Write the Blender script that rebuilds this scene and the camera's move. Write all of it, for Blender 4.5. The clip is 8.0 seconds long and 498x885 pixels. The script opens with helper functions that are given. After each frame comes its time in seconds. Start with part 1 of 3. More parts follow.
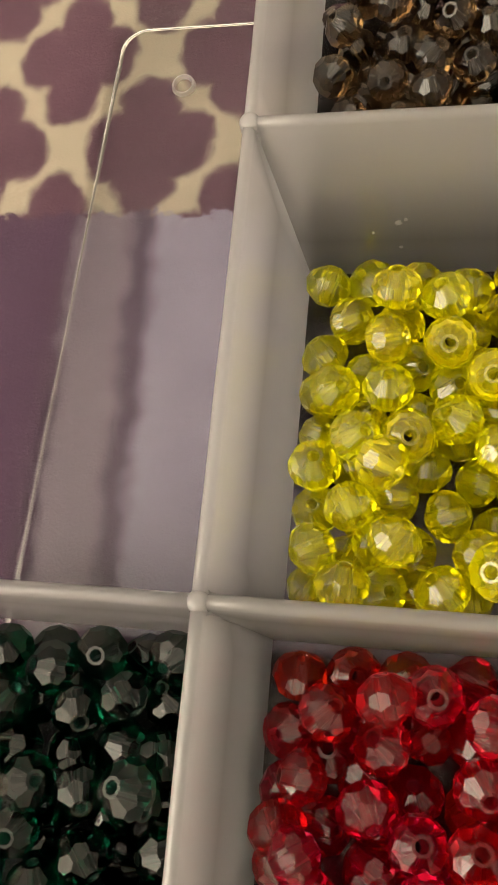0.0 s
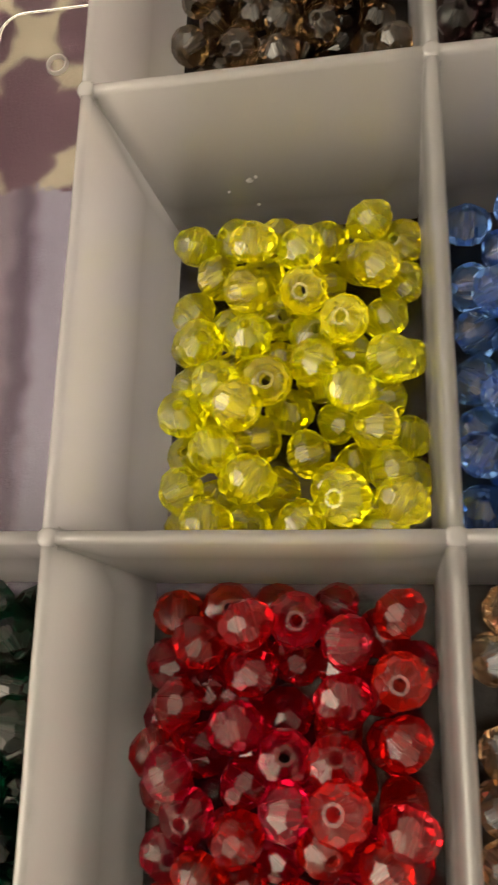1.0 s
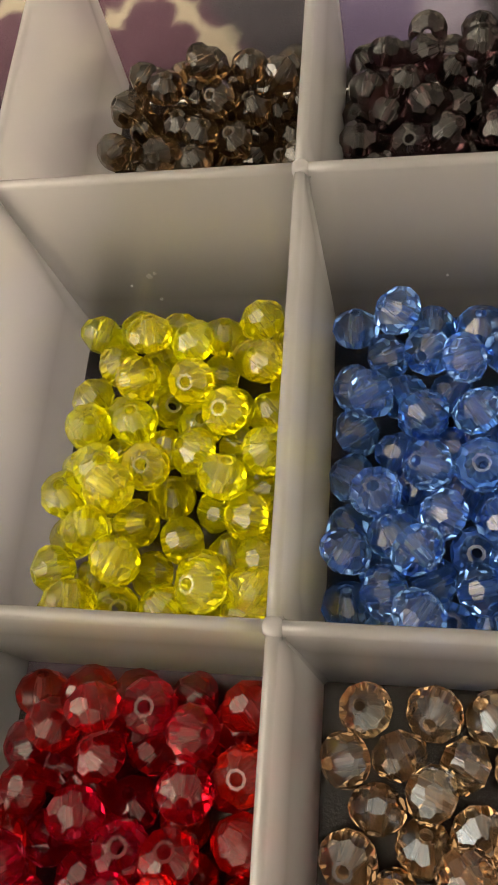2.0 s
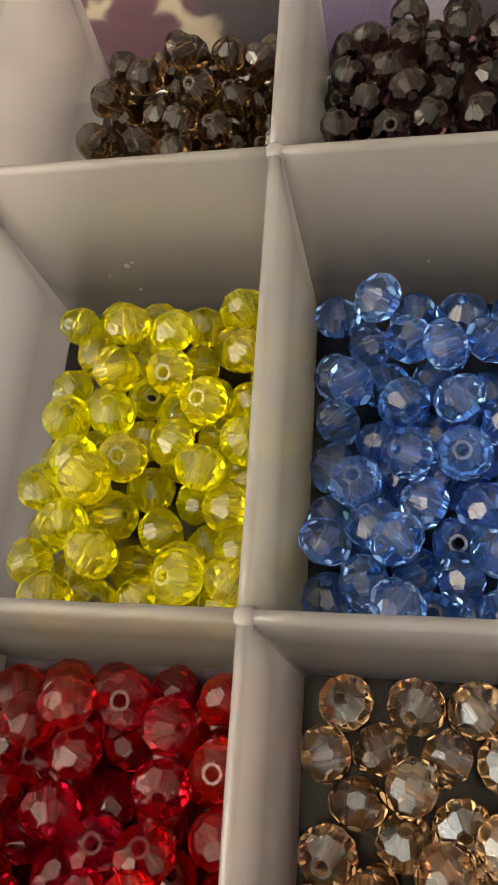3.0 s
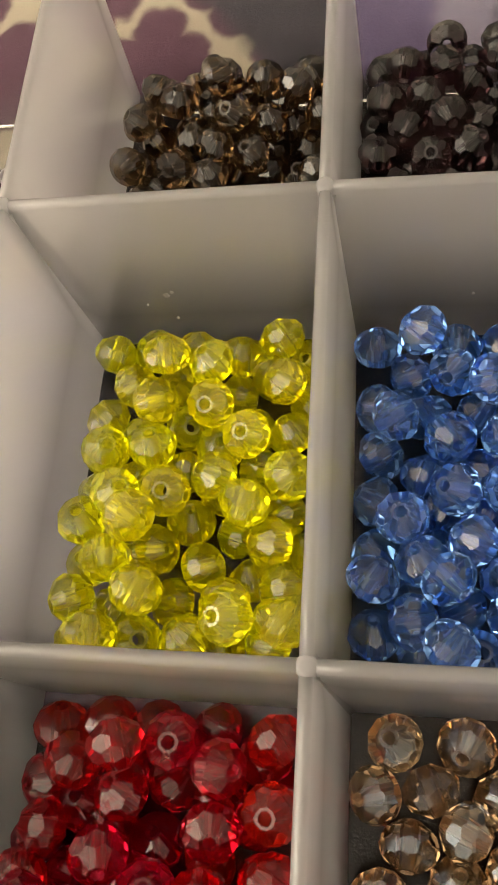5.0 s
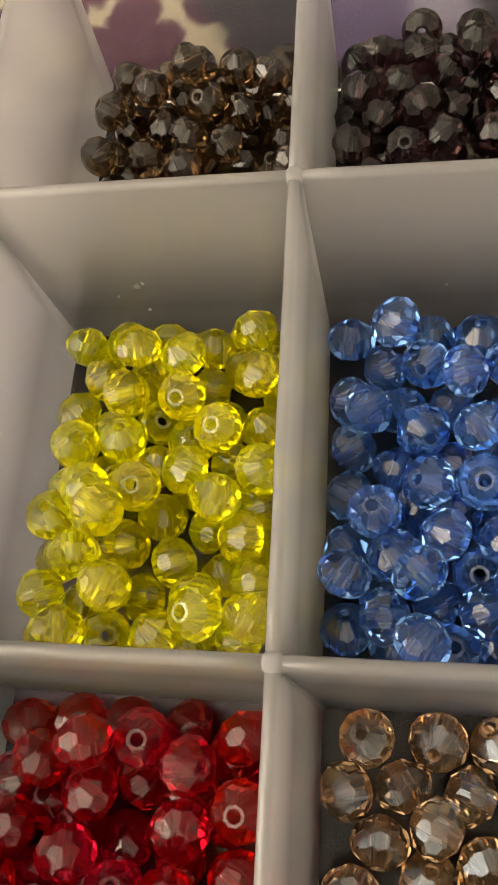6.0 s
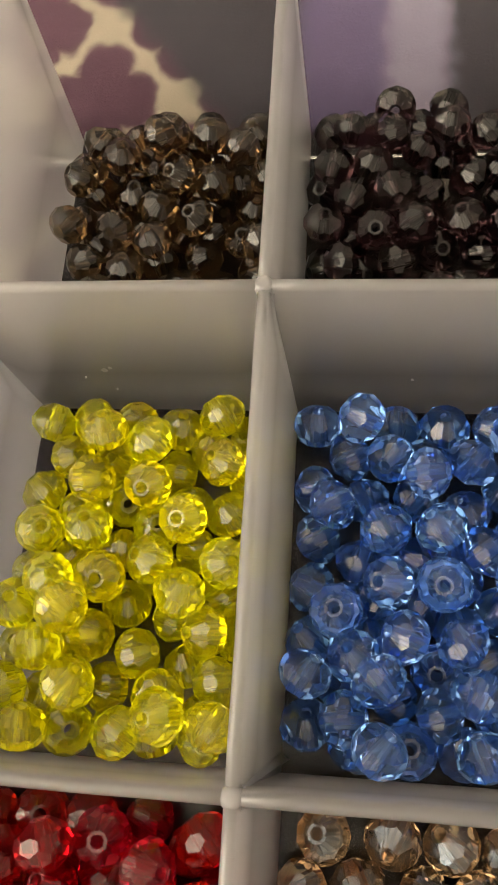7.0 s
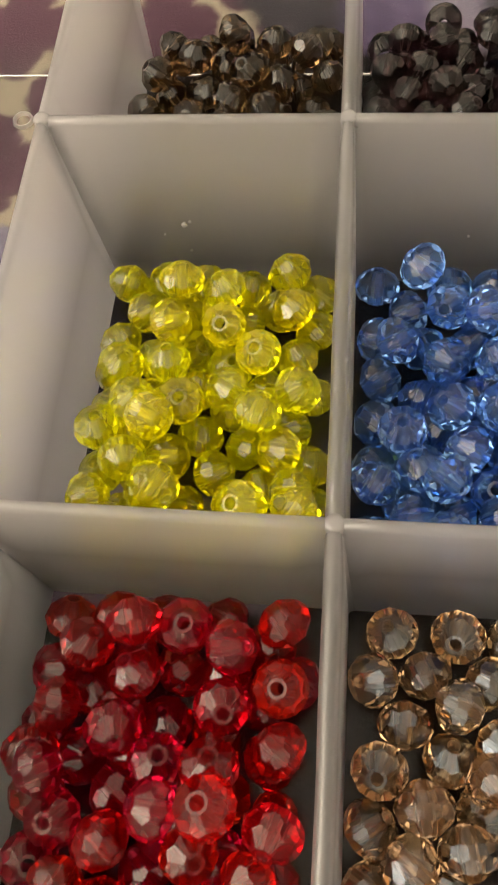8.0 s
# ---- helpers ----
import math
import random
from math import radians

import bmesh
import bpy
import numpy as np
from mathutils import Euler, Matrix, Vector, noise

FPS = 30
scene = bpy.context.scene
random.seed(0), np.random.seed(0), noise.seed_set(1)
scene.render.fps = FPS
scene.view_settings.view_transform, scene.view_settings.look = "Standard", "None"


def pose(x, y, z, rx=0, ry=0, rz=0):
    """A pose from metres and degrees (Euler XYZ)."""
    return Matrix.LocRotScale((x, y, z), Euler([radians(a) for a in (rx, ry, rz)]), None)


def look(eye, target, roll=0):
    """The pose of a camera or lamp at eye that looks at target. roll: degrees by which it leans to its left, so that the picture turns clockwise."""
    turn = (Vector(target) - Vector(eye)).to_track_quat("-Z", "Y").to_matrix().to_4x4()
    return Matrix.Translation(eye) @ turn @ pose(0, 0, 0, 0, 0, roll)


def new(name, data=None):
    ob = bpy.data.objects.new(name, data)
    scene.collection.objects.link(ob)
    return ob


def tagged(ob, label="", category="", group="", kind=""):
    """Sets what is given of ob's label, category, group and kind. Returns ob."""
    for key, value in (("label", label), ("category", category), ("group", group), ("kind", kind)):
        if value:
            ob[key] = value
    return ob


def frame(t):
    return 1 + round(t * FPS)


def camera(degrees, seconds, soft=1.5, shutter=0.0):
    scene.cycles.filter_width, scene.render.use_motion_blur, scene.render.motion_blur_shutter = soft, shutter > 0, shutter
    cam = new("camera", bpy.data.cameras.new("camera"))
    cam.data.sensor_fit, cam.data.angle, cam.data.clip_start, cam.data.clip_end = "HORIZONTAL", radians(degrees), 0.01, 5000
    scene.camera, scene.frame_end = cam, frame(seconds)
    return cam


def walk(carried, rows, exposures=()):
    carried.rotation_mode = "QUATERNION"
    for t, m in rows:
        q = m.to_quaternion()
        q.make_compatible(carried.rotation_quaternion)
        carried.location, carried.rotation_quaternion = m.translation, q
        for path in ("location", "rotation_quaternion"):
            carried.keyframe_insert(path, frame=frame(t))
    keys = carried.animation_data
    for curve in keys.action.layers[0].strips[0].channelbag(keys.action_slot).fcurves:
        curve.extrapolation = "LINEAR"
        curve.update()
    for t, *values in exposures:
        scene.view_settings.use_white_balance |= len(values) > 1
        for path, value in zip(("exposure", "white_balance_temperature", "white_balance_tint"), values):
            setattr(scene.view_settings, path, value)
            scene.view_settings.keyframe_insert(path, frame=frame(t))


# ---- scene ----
cam = camera(33.8, 8.0, shutter=0.15)
PATH = [
    (0, (-0.02959, -0.00564, 0.13926), (-0.39457, 0.49556, -1.76221), -33.040),
    (0.5, (-0.02572, -0.00883, 0.13598), (-0.41263, 0.51724, -1.75441), -35.467),
    (0.8, (-0.01362, -0.01431, 0.13709), (-0.37898, 0.51223, -1.75744), -34.802),
    (1, (-0.00819, -0.01363, 0.14144), (-0.34121, 0.46731, -1.7711), -35.356),
    (1.2, (0.00879, -0.01332, 0.14546), (-0.35686, 0.52516, -1.74566), -34.114),
    (2.3, (0.0159, -0.01472, 0.13888), (-0.33758, 0.68509, -1.70104), -24.352),
    (2.5, (0.01601, -0.01371, 0.13865), (-0.3336, 0.6807, -1.70406), -24.307),
    (3, (0.01951, -0.01536, 0.13697), (-0.34922, 0.68219, -1.70082), -25.940),
    (3.5, (0.02037, -0.01552, 0.13693), (-0.36053, 0.67399, -1.70141), -27.506),
    (4, (0.01569, -0.00915, 0.13963), (-0.35238, 0.65241, -1.71155), -27.843),
    (4.2, (0.01216, -0.00995, 0.14068), (-0.34059, 0.66876, -1.70727), -25.840),
    (5.3, (0.01092, -0.00975, 0.13702), (-0.34541, 0.68702, -1.7035), -25.146),
    (5.5, (0.01275, -0.0099, 0.13573), (-0.3401, 0.68259, -1.70707), -25.147),
    (6, (0.01357, -0.00905, 0.13706), (-0.31505, 0.6743, -1.71363), -24.022),
    (6.5, (0.0212, -0.01314, 0.14433), (-0.27045, 0.67731, -1.70991), -21.858),
    (6.7, (0.01576, -0.00246, 0.14624), (-0.25618, 0.6309, -1.73123), -21.890),
    (6.8, (0.01381, 0.00228, 0.14555), (-0.24988, 0.62698, -1.736), -20.906),
    (7, (0.01394, 0.00985, 0.14453), (-0.23809, 0.63955, -1.73694), -19.313),
    (7.2, (0.01635, 0.00997, 0.14308), (-0.21833, 0.63229, -1.74309), -18.326),
    (7.5, (0.01532, -0.00167, 0.14194), (-0.19594, 0.69786, -1.71979), -14.606),
    (7.7, (0.00595, -0.01829, 0.14228), (-0.16731, 0.76228, -1.69094), -9.538),
    (8, (-0.00104, -0.03387, 0.14136), (-0.19684, 0.74829, -1.68891), -10.710),
]
walk(cam, [(t, look(eye, target, roll)) for t, eye, target, roll in PATH])

# ---- world, light, exposure ----
MM = 0.001
world = bpy.data.worlds.new("room_world")
world.use_nodes = True
world.node_tree.nodes["Background"].inputs[0].default_value = (0.9, 0.85, 0.8, 1)
world.node_tree.nodes["Background"].inputs[1].default_value = 0.02
scene.world = world


def area_lamp(name, eye, target, size, watts, color):
    data = bpy.data.lights.new(name, "AREA")
    data.shape, data.size, data.energy, data.color = "DISK", size, watts, color
    ob = new(name, data)
    ob.matrix_world = look(eye, target)
    return ob


# No lamp stands here: light added to brighten the ceiling for soft fill.
area_lamp("added_ceiling_fill", (-1.40, -0.45, 0.50), (-1.42, -0.45, 1.65), 0.50, 165, (1.0, 0.905, 0.75))
# Unseen source on the left, aimed straight at the box.
area_lamp("unseen_left_source", (-1.40, -0.45, 0.80), (-0.05, 0.0, 0.0), 0.60, 4.5, (1.0, 0.90, 0.77))
scene.view_settings.exposure = 0.16

# ---- materials ----


def material(name):
    mat = bpy.data.materials.new(name)
    mat.use_nodes = True
    tree = mat.node_tree
    tree.nodes.clear()
    out = tree.nodes.new("ShaderNodeOutputMaterial")
    return mat, tree, out


def node(tree, kind, **values):
    n = tree.nodes.new(kind)
    for key, value in values.items():
        n.inputs[key.replace("_", " ")].default_value = value
    return n


def maths(tree, op, a, b=None, c=None):
    n = tree.nodes.new("ShaderNodeMath")
    n.operation = op
    for i, v in enumerate((a, b, c)):
        if v is None:
            continue
        if isinstance(v, (int, float)):
            n.inputs[i].default_value = v
        else:
            tree.links.new(v, n.inputs[i])
    return n.outputs[0]


def mixed(tree, fac, a, b):
    """A colour between a and b by fac."""
    n = tree.nodes.new("ShaderNodeMix")
    n.data_type = "RGBA"
    for i, v in ((0, fac), (6, a), (7, b)):
        if isinstance(v, (int, float, tuple)):
            n.inputs[i].default_value = v
        else:
            tree.links.new(v, n.inputs[i])
    return n.outputs[2]


def noise_of(tree, coord, scale, detail=3.0, rough=0.55):
    n = node(tree, "ShaderNodeTexNoise", Scale=scale, Detail=detail, Roughness=rough)
    tree.links.new(coord, n.inputs["Vector"])
    return n.outputs[0]


def bead_glass(name, color, spread=0.08, cloud=0.03, ior=1.56, film=0.0):
    """Cut glass: tinted refraction with a trace of milky scatter; beads differ slightly. film: a lustre coat, in nanometres."""
    mat, tree, out = material(name)
    info = tree.nodes.new("ShaderNodeObjectInfo")
    hsv = node(tree, "ShaderNodeHueSaturation", Color=(*color, 1))
    tree.links.new(maths(tree, "MULTIPLY_ADD", info.outputs["Random"], spread * 2, 1 - spread), hsv.inputs["Value"])
    tree.links.new(maths(tree, "MULTIPLY_ADD", info.outputs["Random"], 0.012, 0.494), hsv.inputs["Hue"])
    coord = tree.nodes.new("ShaderNodeTexCoord").outputs["Object"]
    smear = noise_of(tree, coord, 3.0)
    p = node(tree, "ShaderNodeBsdfPrincipled", IOR=ior, Transmission_Weight=1.0, Thin_Film_IOR=1.9)
    if film:
        tree.links.new(maths(tree, "MULTIPLY_ADD", info.outputs["Random"], 22.0, film), p.inputs["Thin Film Thickness"])
    tree.links.new(maths(tree, "MULTIPLY_ADD", smear, 0.02, -0.009), p.inputs["Roughness"])
    tree.links.new(hsv.outputs[0], p.inputs["Base Color"])
    tr = node(tree, "ShaderNodeBsdfTranslucent")
    tree.links.new(hsv.outputs[0], tr.inputs["Color"])
    mix = node(tree, "ShaderNodeMixShader", Fac=cloud)
    tree.links.new(p.outputs[0], mix.inputs[1])
    dif = node(tree, "ShaderNodeBsdfDiffuse")
    tree.links.new(hsv.outputs[0], dif.inputs["Color"])
    milk = node(tree, "ShaderNodeMixShader", Fac=0.5)
    tree.links.new(tr.outputs[0], milk.inputs[1])
    tree.links.new(dif.outputs[0], milk.inputs[2])
    tree.links.new(milk.outputs[0], mix.inputs[2])
    tree.links.new(mix.outputs[0], out.inputs[0])
    return mat


def drilled_glass(name, color):
    """The ground, whitish wall of a drilled hole."""
    mat, tree, out = material(name)
    coord = tree.nodes.new("ShaderNodeTexCoord").outputs["Object"]
    stretch = node(tree, "ShaderNodeMapping", Scale=(30.0, 30.0, 3.0))
    tree.links.new(coord, stretch.inputs["Vector"])
    grind = noise_of(tree, stretch.outputs[0], 1.0)
    tint = mixed(tree, grind, tuple(0.35 + 0.60 * c for c in color) + (1,), tuple(0.12 + 0.80 * c for c in color) + (1,))
    p = node(tree, "ShaderNodeBsdfPrincipled", Roughness=0.22, Transmission_Weight=1.0, IOR=1.45)
    tree.links.new(tint, p.inputs["Base Color"])
    tr = node(tree, "ShaderNodeBsdfTranslucent")
    tree.links.new(tint, tr.inputs["Color"])
    mix = node(tree, "ShaderNodeMixShader", Fac=0.18)
    tree.links.new(p.outputs[0], mix.inputs[1])
    tree.links.new(tr.outputs[0], mix.inputs[2])
    tree.links.new(mix.outputs[0], out.inputs[0])
    return mat


def frosted_plastic(name):
    """Milky polypropylene: mostly scattering, faintly see-through, with scuffs."""
    mat, tree, out = material(name)
    coord = tree.nodes.new("ShaderNodeTexCoord").outputs["Object"]
    broad, fine = noise_of(tree, coord, 35.0), noise_of(tree, coord, 900.0, 4.0)
    tint = mixed(tree, broad, (0.74, 0.73, 0.765, 1), (0.82, 0.81, 0.84, 1))
    stretch = node(tree, "ShaderNodeMapping", Scale=(18.0, 18.0, 700.0))
    tree.links.new(coord, stretch.inputs["Vector"])
    lines = noise_of(tree, stretch.outputs[0], 1.0, 2.0)
    tint = mixed(tree, maths(tree, "MULTIPLY", lines, 0.22), tint, (0.66, 0.65, 0.66, 1))
    bump = node(tree, "ShaderNodeBump", Strength=0.08, Distance=0.0004)
    tree.links.new(fine, bump.inputs["Height"])
    skin = node(tree, "ShaderNodeBsdfPrincipled", IOR=1.45)
    tree.links.new(tint, skin.inputs["Base Color"])
    tree.links.new(maths(tree, "MULTIPLY_ADD", fine, 0.18, 0.30), skin.inputs["Roughness"])
    tree.links.new(bump.outputs[0], skin.inputs["Normal"])
    back = node(tree, "ShaderNodeBsdfTranslucent")
    tree.links.new(tint, back.inputs["Color"])
    body = node(tree, "ShaderNodeMixShader", Fac=0.65)
    tree.links.new(skin.outputs[0], body.inputs[1])
    tree.links.new(back.outputs[0], body.inputs[2])
    haze = node(tree, "ShaderNodeBsdfRefraction", IOR=1.05, Roughness=0.80, Color=(0.92, 0.92, 0.92, 1))
    mix = node(tree, "ShaderNodeMixShader", Fac=0.75)
    tree.links.new(body.outputs[0], mix.inputs[1])
    tree.links.new(haze.outputs[0], mix.inputs[2])
    sheen = node(tree, "ShaderNodeBsdfGlossy", Roughness=0.16, Color=(1, 1, 1, 1))
    slant = node(tree, "ShaderNodeLayerWeight", Blend=0.5)
    gloss = tree.nodes.new("ShaderNodeMixShader")
    tree.links.new(maths(tree, "MULTIPLY_ADD", maths(tree, "POWER", slant.outputs["Facing"], 3.0), 0.40, 0.03), gloss.inputs[0])
    tree.links.new(mix.outputs[0], gloss.inputs[1])
    tree.links.new(sheen.outputs[0], gloss.inputs[2])
    tree.links.new(gloss.outputs[0], out.inputs[0])
    return mat


def clear_plastic(name):
    mat, tree, out = material(name)
    coord = tree.nodes.new("ShaderNodeTexCoord").outputs["Object"]
    scuff = noise_of(tree, coord, 160.0, 5.0)
    p = node(tree, "ShaderNodeBsdfPrincipled", Base_Color=(0.97, 0.965, 0.96, 1), IOR=1.17, Transmission_Weight=1.0)
    tree.links.new(maths(tree, "MULTIPLY_ADD", scuff, 0.12, 0.04), p.inputs["Roughness"])
    tree.links.new(p.outputs[0], out.inputs[0])
    return mat


def blanket_cloth(name):
    """Purple fleece: a cream trellis print, with plain lavender and charcoal panels; shade is painted in under the bead
    cells.
    """
    mat, tree, out = material(name)
    coord = tree.nodes.new("ShaderNodeTexCoord").outputs["Object"]
    wob = node(tree, "ShaderNodeTexNoise", Scale=140.0, Detail=2.0)
    tree.links.new(coord, wob.inputs["Vector"])
    off = tree.nodes.new("ShaderNodeVectorMath")
    off.operation = "MULTIPLY_ADD"
    off.inputs[1].default_value, off.inputs[2].default_value = (0.006, 0.006, 0), (-0.003, -0.003, 0)
    tree.links.new(wob.outputs["Color"], off.inputs[0])
    add = tree.nodes.new("ShaderNodeVectorMath")
    tree.links.new(coord, add.inputs[0])
    tree.links.new(off.outputs[0], add.inputs[1])
    sep = tree.nodes.new("ShaderNodeSeparateXYZ")
    tree.links.new(add.outputs[0], sep.inputs[0])
    x, y = sep.outputs[0], sep.outputs[1]

    def step(v, at, soft):
        n = tree.nodes.new("ShaderNodeMapRange")
        n.interpolation_type = "SMOOTHSTEP"
        n.inputs[1].default_value, n.inputs[2].default_value = at - soft, at + soft
        tree.links.new(v, n.inputs[0])
        return n.outputs[0]

    # trellis: four-lobed medallions, every second row shifted by half
    def lobes(shift):
        u = maths(tree, "DIVIDE", maths(tree, "ADD", x, 0.104), 0.038)
        v = maths(tree, "DIVIDE", maths(tree, "SUBTRACT", y, 0.122), 0.047)
        u = maths(tree, "ABSOLUTE", maths(tree, "WRAP", maths(tree, "ADD", u, shift), 0.5, -0.5))
        v = maths(tree, "ABSOLUTE", maths(tree, "WRAP", maths(tree, "ADD", v, shift), 0.5, -0.5))

        def away(p, q):
            return maths(tree, "SQRT", maths(tree, "ADD", maths(tree, "MULTIPLY", p, p), maths(tree, "MULTIPLY", q, q)))

        return maths(tree, "MINIMUM", away(u, v), maths(tree, "MINIMUM", away(maths(tree, "SUBTRACT", u, 0.20), v), away(u, maths(tree, "SUBTRACT", v, 0.20))))

    cream = step(maths(tree, "MINIMUM", lobes(0.0), lobes(0.5)), 0.180, 0.03)
    fine, nap = noise_of(tree, coord, 1500.0, 3.0), noise_of(tree, coord, 60.0, 4.0)
    plum = mixed(tree, nap, (0.064, 0.030, 0.048, 1), (0.100, 0.054, 0.078, 1))
    print_ = mixed(tree, cream, plum, (0.31, 0.275, 0.215, 1))
    violet = mixed(tree, nap, (0.075, 0.058, 0.125, 1), (0.115, 0.095, 0.170, 1))
    slate = mixed(tree, nap, (0.030, 0.028, 0.036, 1), (0.050, 0.047, 0.058, 1))
    char_shade = mixed(tree, nap, (0.008, 0.006, 0.007, 1), (0.015, 0.012, 0.013, 1))
    # panels
    stripe = maths(tree, "MULTIPLY", step(x, -0.0855, 0.002), maths(tree, "SUBTRACT", 1.0, step(x, -0.0805, 0.002)))
    west = maths(tree, "SUBTRACT", 1.0, step(x, -0.0985, 0.002))
    pale = mixed(tree, nap, (0.160, 0.145, 0.210, 1), (0.230, 0.212, 0.285, 1))
    mid = mixed(tree, nap, (0.125, 0.102, 0.138, 1), (0.178, 0.150, 0.190, 1))
    near = mixed(tree, stripe, mixed(tree, step(x, -0.083, 0.002), mid, pale), (0.075, 0.052, 0.085, 1))
    near = mixed(tree, west, near, (0.058, 0.032, 0.060, 1))
    # cloth below the bead cells darkened in its colour, for shade between beads
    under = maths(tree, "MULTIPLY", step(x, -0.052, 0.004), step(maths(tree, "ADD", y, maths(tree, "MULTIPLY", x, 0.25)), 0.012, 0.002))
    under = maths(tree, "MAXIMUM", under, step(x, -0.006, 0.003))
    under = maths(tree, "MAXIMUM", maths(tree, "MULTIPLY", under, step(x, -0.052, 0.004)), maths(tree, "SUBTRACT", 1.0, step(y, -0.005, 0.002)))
    near = mixed(tree, under, near, char_shade)
    far = mixed(tree, step(maths(tree, "ADD", x, maths(tree, "MULTIPLY", y, 0.75)), 0.086, 0.004), print_, slate)
    band = mixed(tree, step(x, 0.020, 0.003), violet, pale)
    far = mixed(tree, maths(tree, "MULTIPLY", step(x, -0.001, 0.004), maths(tree, "SUBTRACT", 1.0, step(x, 0.034, 0.003))), far, band)
    # shade painted inside the back cells too
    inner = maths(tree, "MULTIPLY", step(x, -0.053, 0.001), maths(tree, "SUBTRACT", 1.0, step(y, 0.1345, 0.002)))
    far = mixed(tree, inner, far, char_shade)
    fringe = maths(tree, "MULTIPLY_ADD", noise_of(tree, coord, 420.0, 2.0), 0.006, -0.003)
    col = mixed(tree, step(maths(tree, "ADD", y, fringe), 0.0820, 0.0007), near, far)
    p = node(tree, "ShaderNodeBsdfPrincipled", Roughness=0.9, Sheen_Weight=0.02, Sheen_Roughness=0.4)
    p.inputs["Specular IOR Level"].default_value = 0.15
    col = mixed(tree, maths(tree, "MULTIPLY", fine, 0.35), col, (0.012, 0.009, 0.012, 1))
    tree.links.new(col, p.inputs["Base Color"])
    bump = node(tree, "ShaderNodeBump", Strength=0.25, Distance=0.0006)
    tree.links.new(fine, bump.inputs["Height"])
    tree.links.new(bump.outputs[0], p.inputs["Normal"])
    tree.links.new(p.outputs[0], out.inputs[0])
    return mat


def plain(name, a, b, scale, rough):
    mat, tree, out = material(name)
    coord = tree.nodes.new("ShaderNodeTexCoord").outputs["Object"]
    p = node(tree, "ShaderNodeBsdfPrincipled", Roughness=rough)
    tree.links.new(mixed(tree, noise_of(tree, coord, scale), (*a, 1), (*b, 1)), p.inputs["Base Color"])
    tree.links.new(p.outputs[0], out.inputs[0])
    return mat


FROST = frosted_plastic("frosted_plastic")
CLEAR = clear_plastic("clear_plastic")
CLOTH = blanket_cloth("fleece")
PAINT = plain("wall_paint", (0.72, 0.69, 0.64), (0.78, 0.75, 0.70), 3.0, 0.8)
WOOD = plain("table_wood", (0.20, 0.12, 0.07), (0.30, 0.19, 0.11), 12.0, 0.5)
CARPET = plain("carpet", (0.22, 0.19, 0.17), (0.30, 0.27, 0.24), 40.0, 0.95)


def part(name, bm, mat, parent=None, label=""):
    data = bpy.data.meshes.new(name)
    bm.to_mesh(data)
    bm.free()
    data.materials.append(mat)
    ob = new(name, data)
    if parent:
        ob.parent = parent
    return tagged(ob, label=label)


def slab(lo, hi):
    bm = bmesh.new()
    bmesh.ops.create_cube(bm, size=1)
    for v in bm.verts:
        v.co = Vector([(a + b) / 2 + c * (b - a) for a, b, c in zip(lo, hi, v.co)])
    return bm


# ---- the room and the table ----
TABLE = -0.0080
GROUND = TABLE - 0.75
for name, lo, hi in (("wall_north", (-2, 2.2, GROUND), (2, 2.3, 1.65)), ("wall_south", (-2, -1.9, GROUND), (2, -1.8, 1.65)),
                     ("wall_east", (2, -1.9, GROUND), (2.1, 2.3, 1.65)), ("wall_west", (-2.1, -1.9, GROUND), (-2, 2.3, 1.65)),
                     ("ceiling", (-2.1, -1.9, 1.65), (2.1, 2.3, 1.75))):
    tagged(part(name, slab(lo, hi), PAINT), label="plain cream painted plaster", kind="structure")
tagged(part("floor", slab((-2.1, -1.9, GROUND - 0.1), (2.1, 2.3, GROUND)), CARPET), label="plain beige carpet", kind="structure")

table = tagged(new("table"), "plain brown wooden table under a fleece blanket", "table")
part("tabletop", slab((-0.75, -0.40, TABLE - 0.030), (0.75, 0.50, TABLE - 0.0022)), WOOD, table)
for lx in (-0.70, 0.64):
    for ly in (-0.35, 0.39):
        part("leg", slab((lx, ly, GROUND), (lx + 0.06, ly + 0.06, TABLE - 0.030)), WOOD, table)

bm = bmesh.new()
bmesh.ops.create_grid(bm, x_segments=180, y_segments=130, size=0.5)
for v in bm.verts:
    x, y = v.co.x * 1.3, v.co.y * 0.8 + 0.05
    inside = max(abs(x) - 0.09, abs(y - 0.035) - 0.10, 0.0)
    lift = min(inside / 0.06, 1.0)
    z = 0.0035 * lift * (0.5 + 0.5 * noise.noise(Vector((x * 14, y * 14, 3.1)))) + 0.0004 * noise.noise(Vector((x * 90, y * 90, 0)))
    v.co = Vector((x, y, z + TABLE - 0.0003))
for f in bm.faces:
    f.smooth = True
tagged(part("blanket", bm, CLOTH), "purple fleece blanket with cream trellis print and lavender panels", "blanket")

# ---- the bead box ----
TOP, FLOOR = 36.0, -4.0
XL, XR, YF, YB = -108.0, 108.0, -82.0, 143.0


def rounded_ring(bm, inset, z, radius, steps=8):
    """A ring of points round a rectangle with rounded corners, sizes in mm."""
    ring = []
    x0, x1, y0, y1 = XL + inset, XR - inset, YF + inset, YB - inset
    for cx, cy, a0 in ((x1 - radius, y1 - radius, 0), (x0 + radius, y1 - radius, 90), (x0 + radius, y0 + radius, 180), (x1 - radius, y0 + radius, 270)):
        for i in range(steps + 1):
            a = radians(a0 + 90 * i / steps)
            x, y = cx + radius * math.cos(a), cy + radius * math.sin(a)
            if x < 0:
                x -= 0.060 * (YB - y)
            ring.append(bm.verts.new((x * MM, y * MM, z * MM)))
    return ring


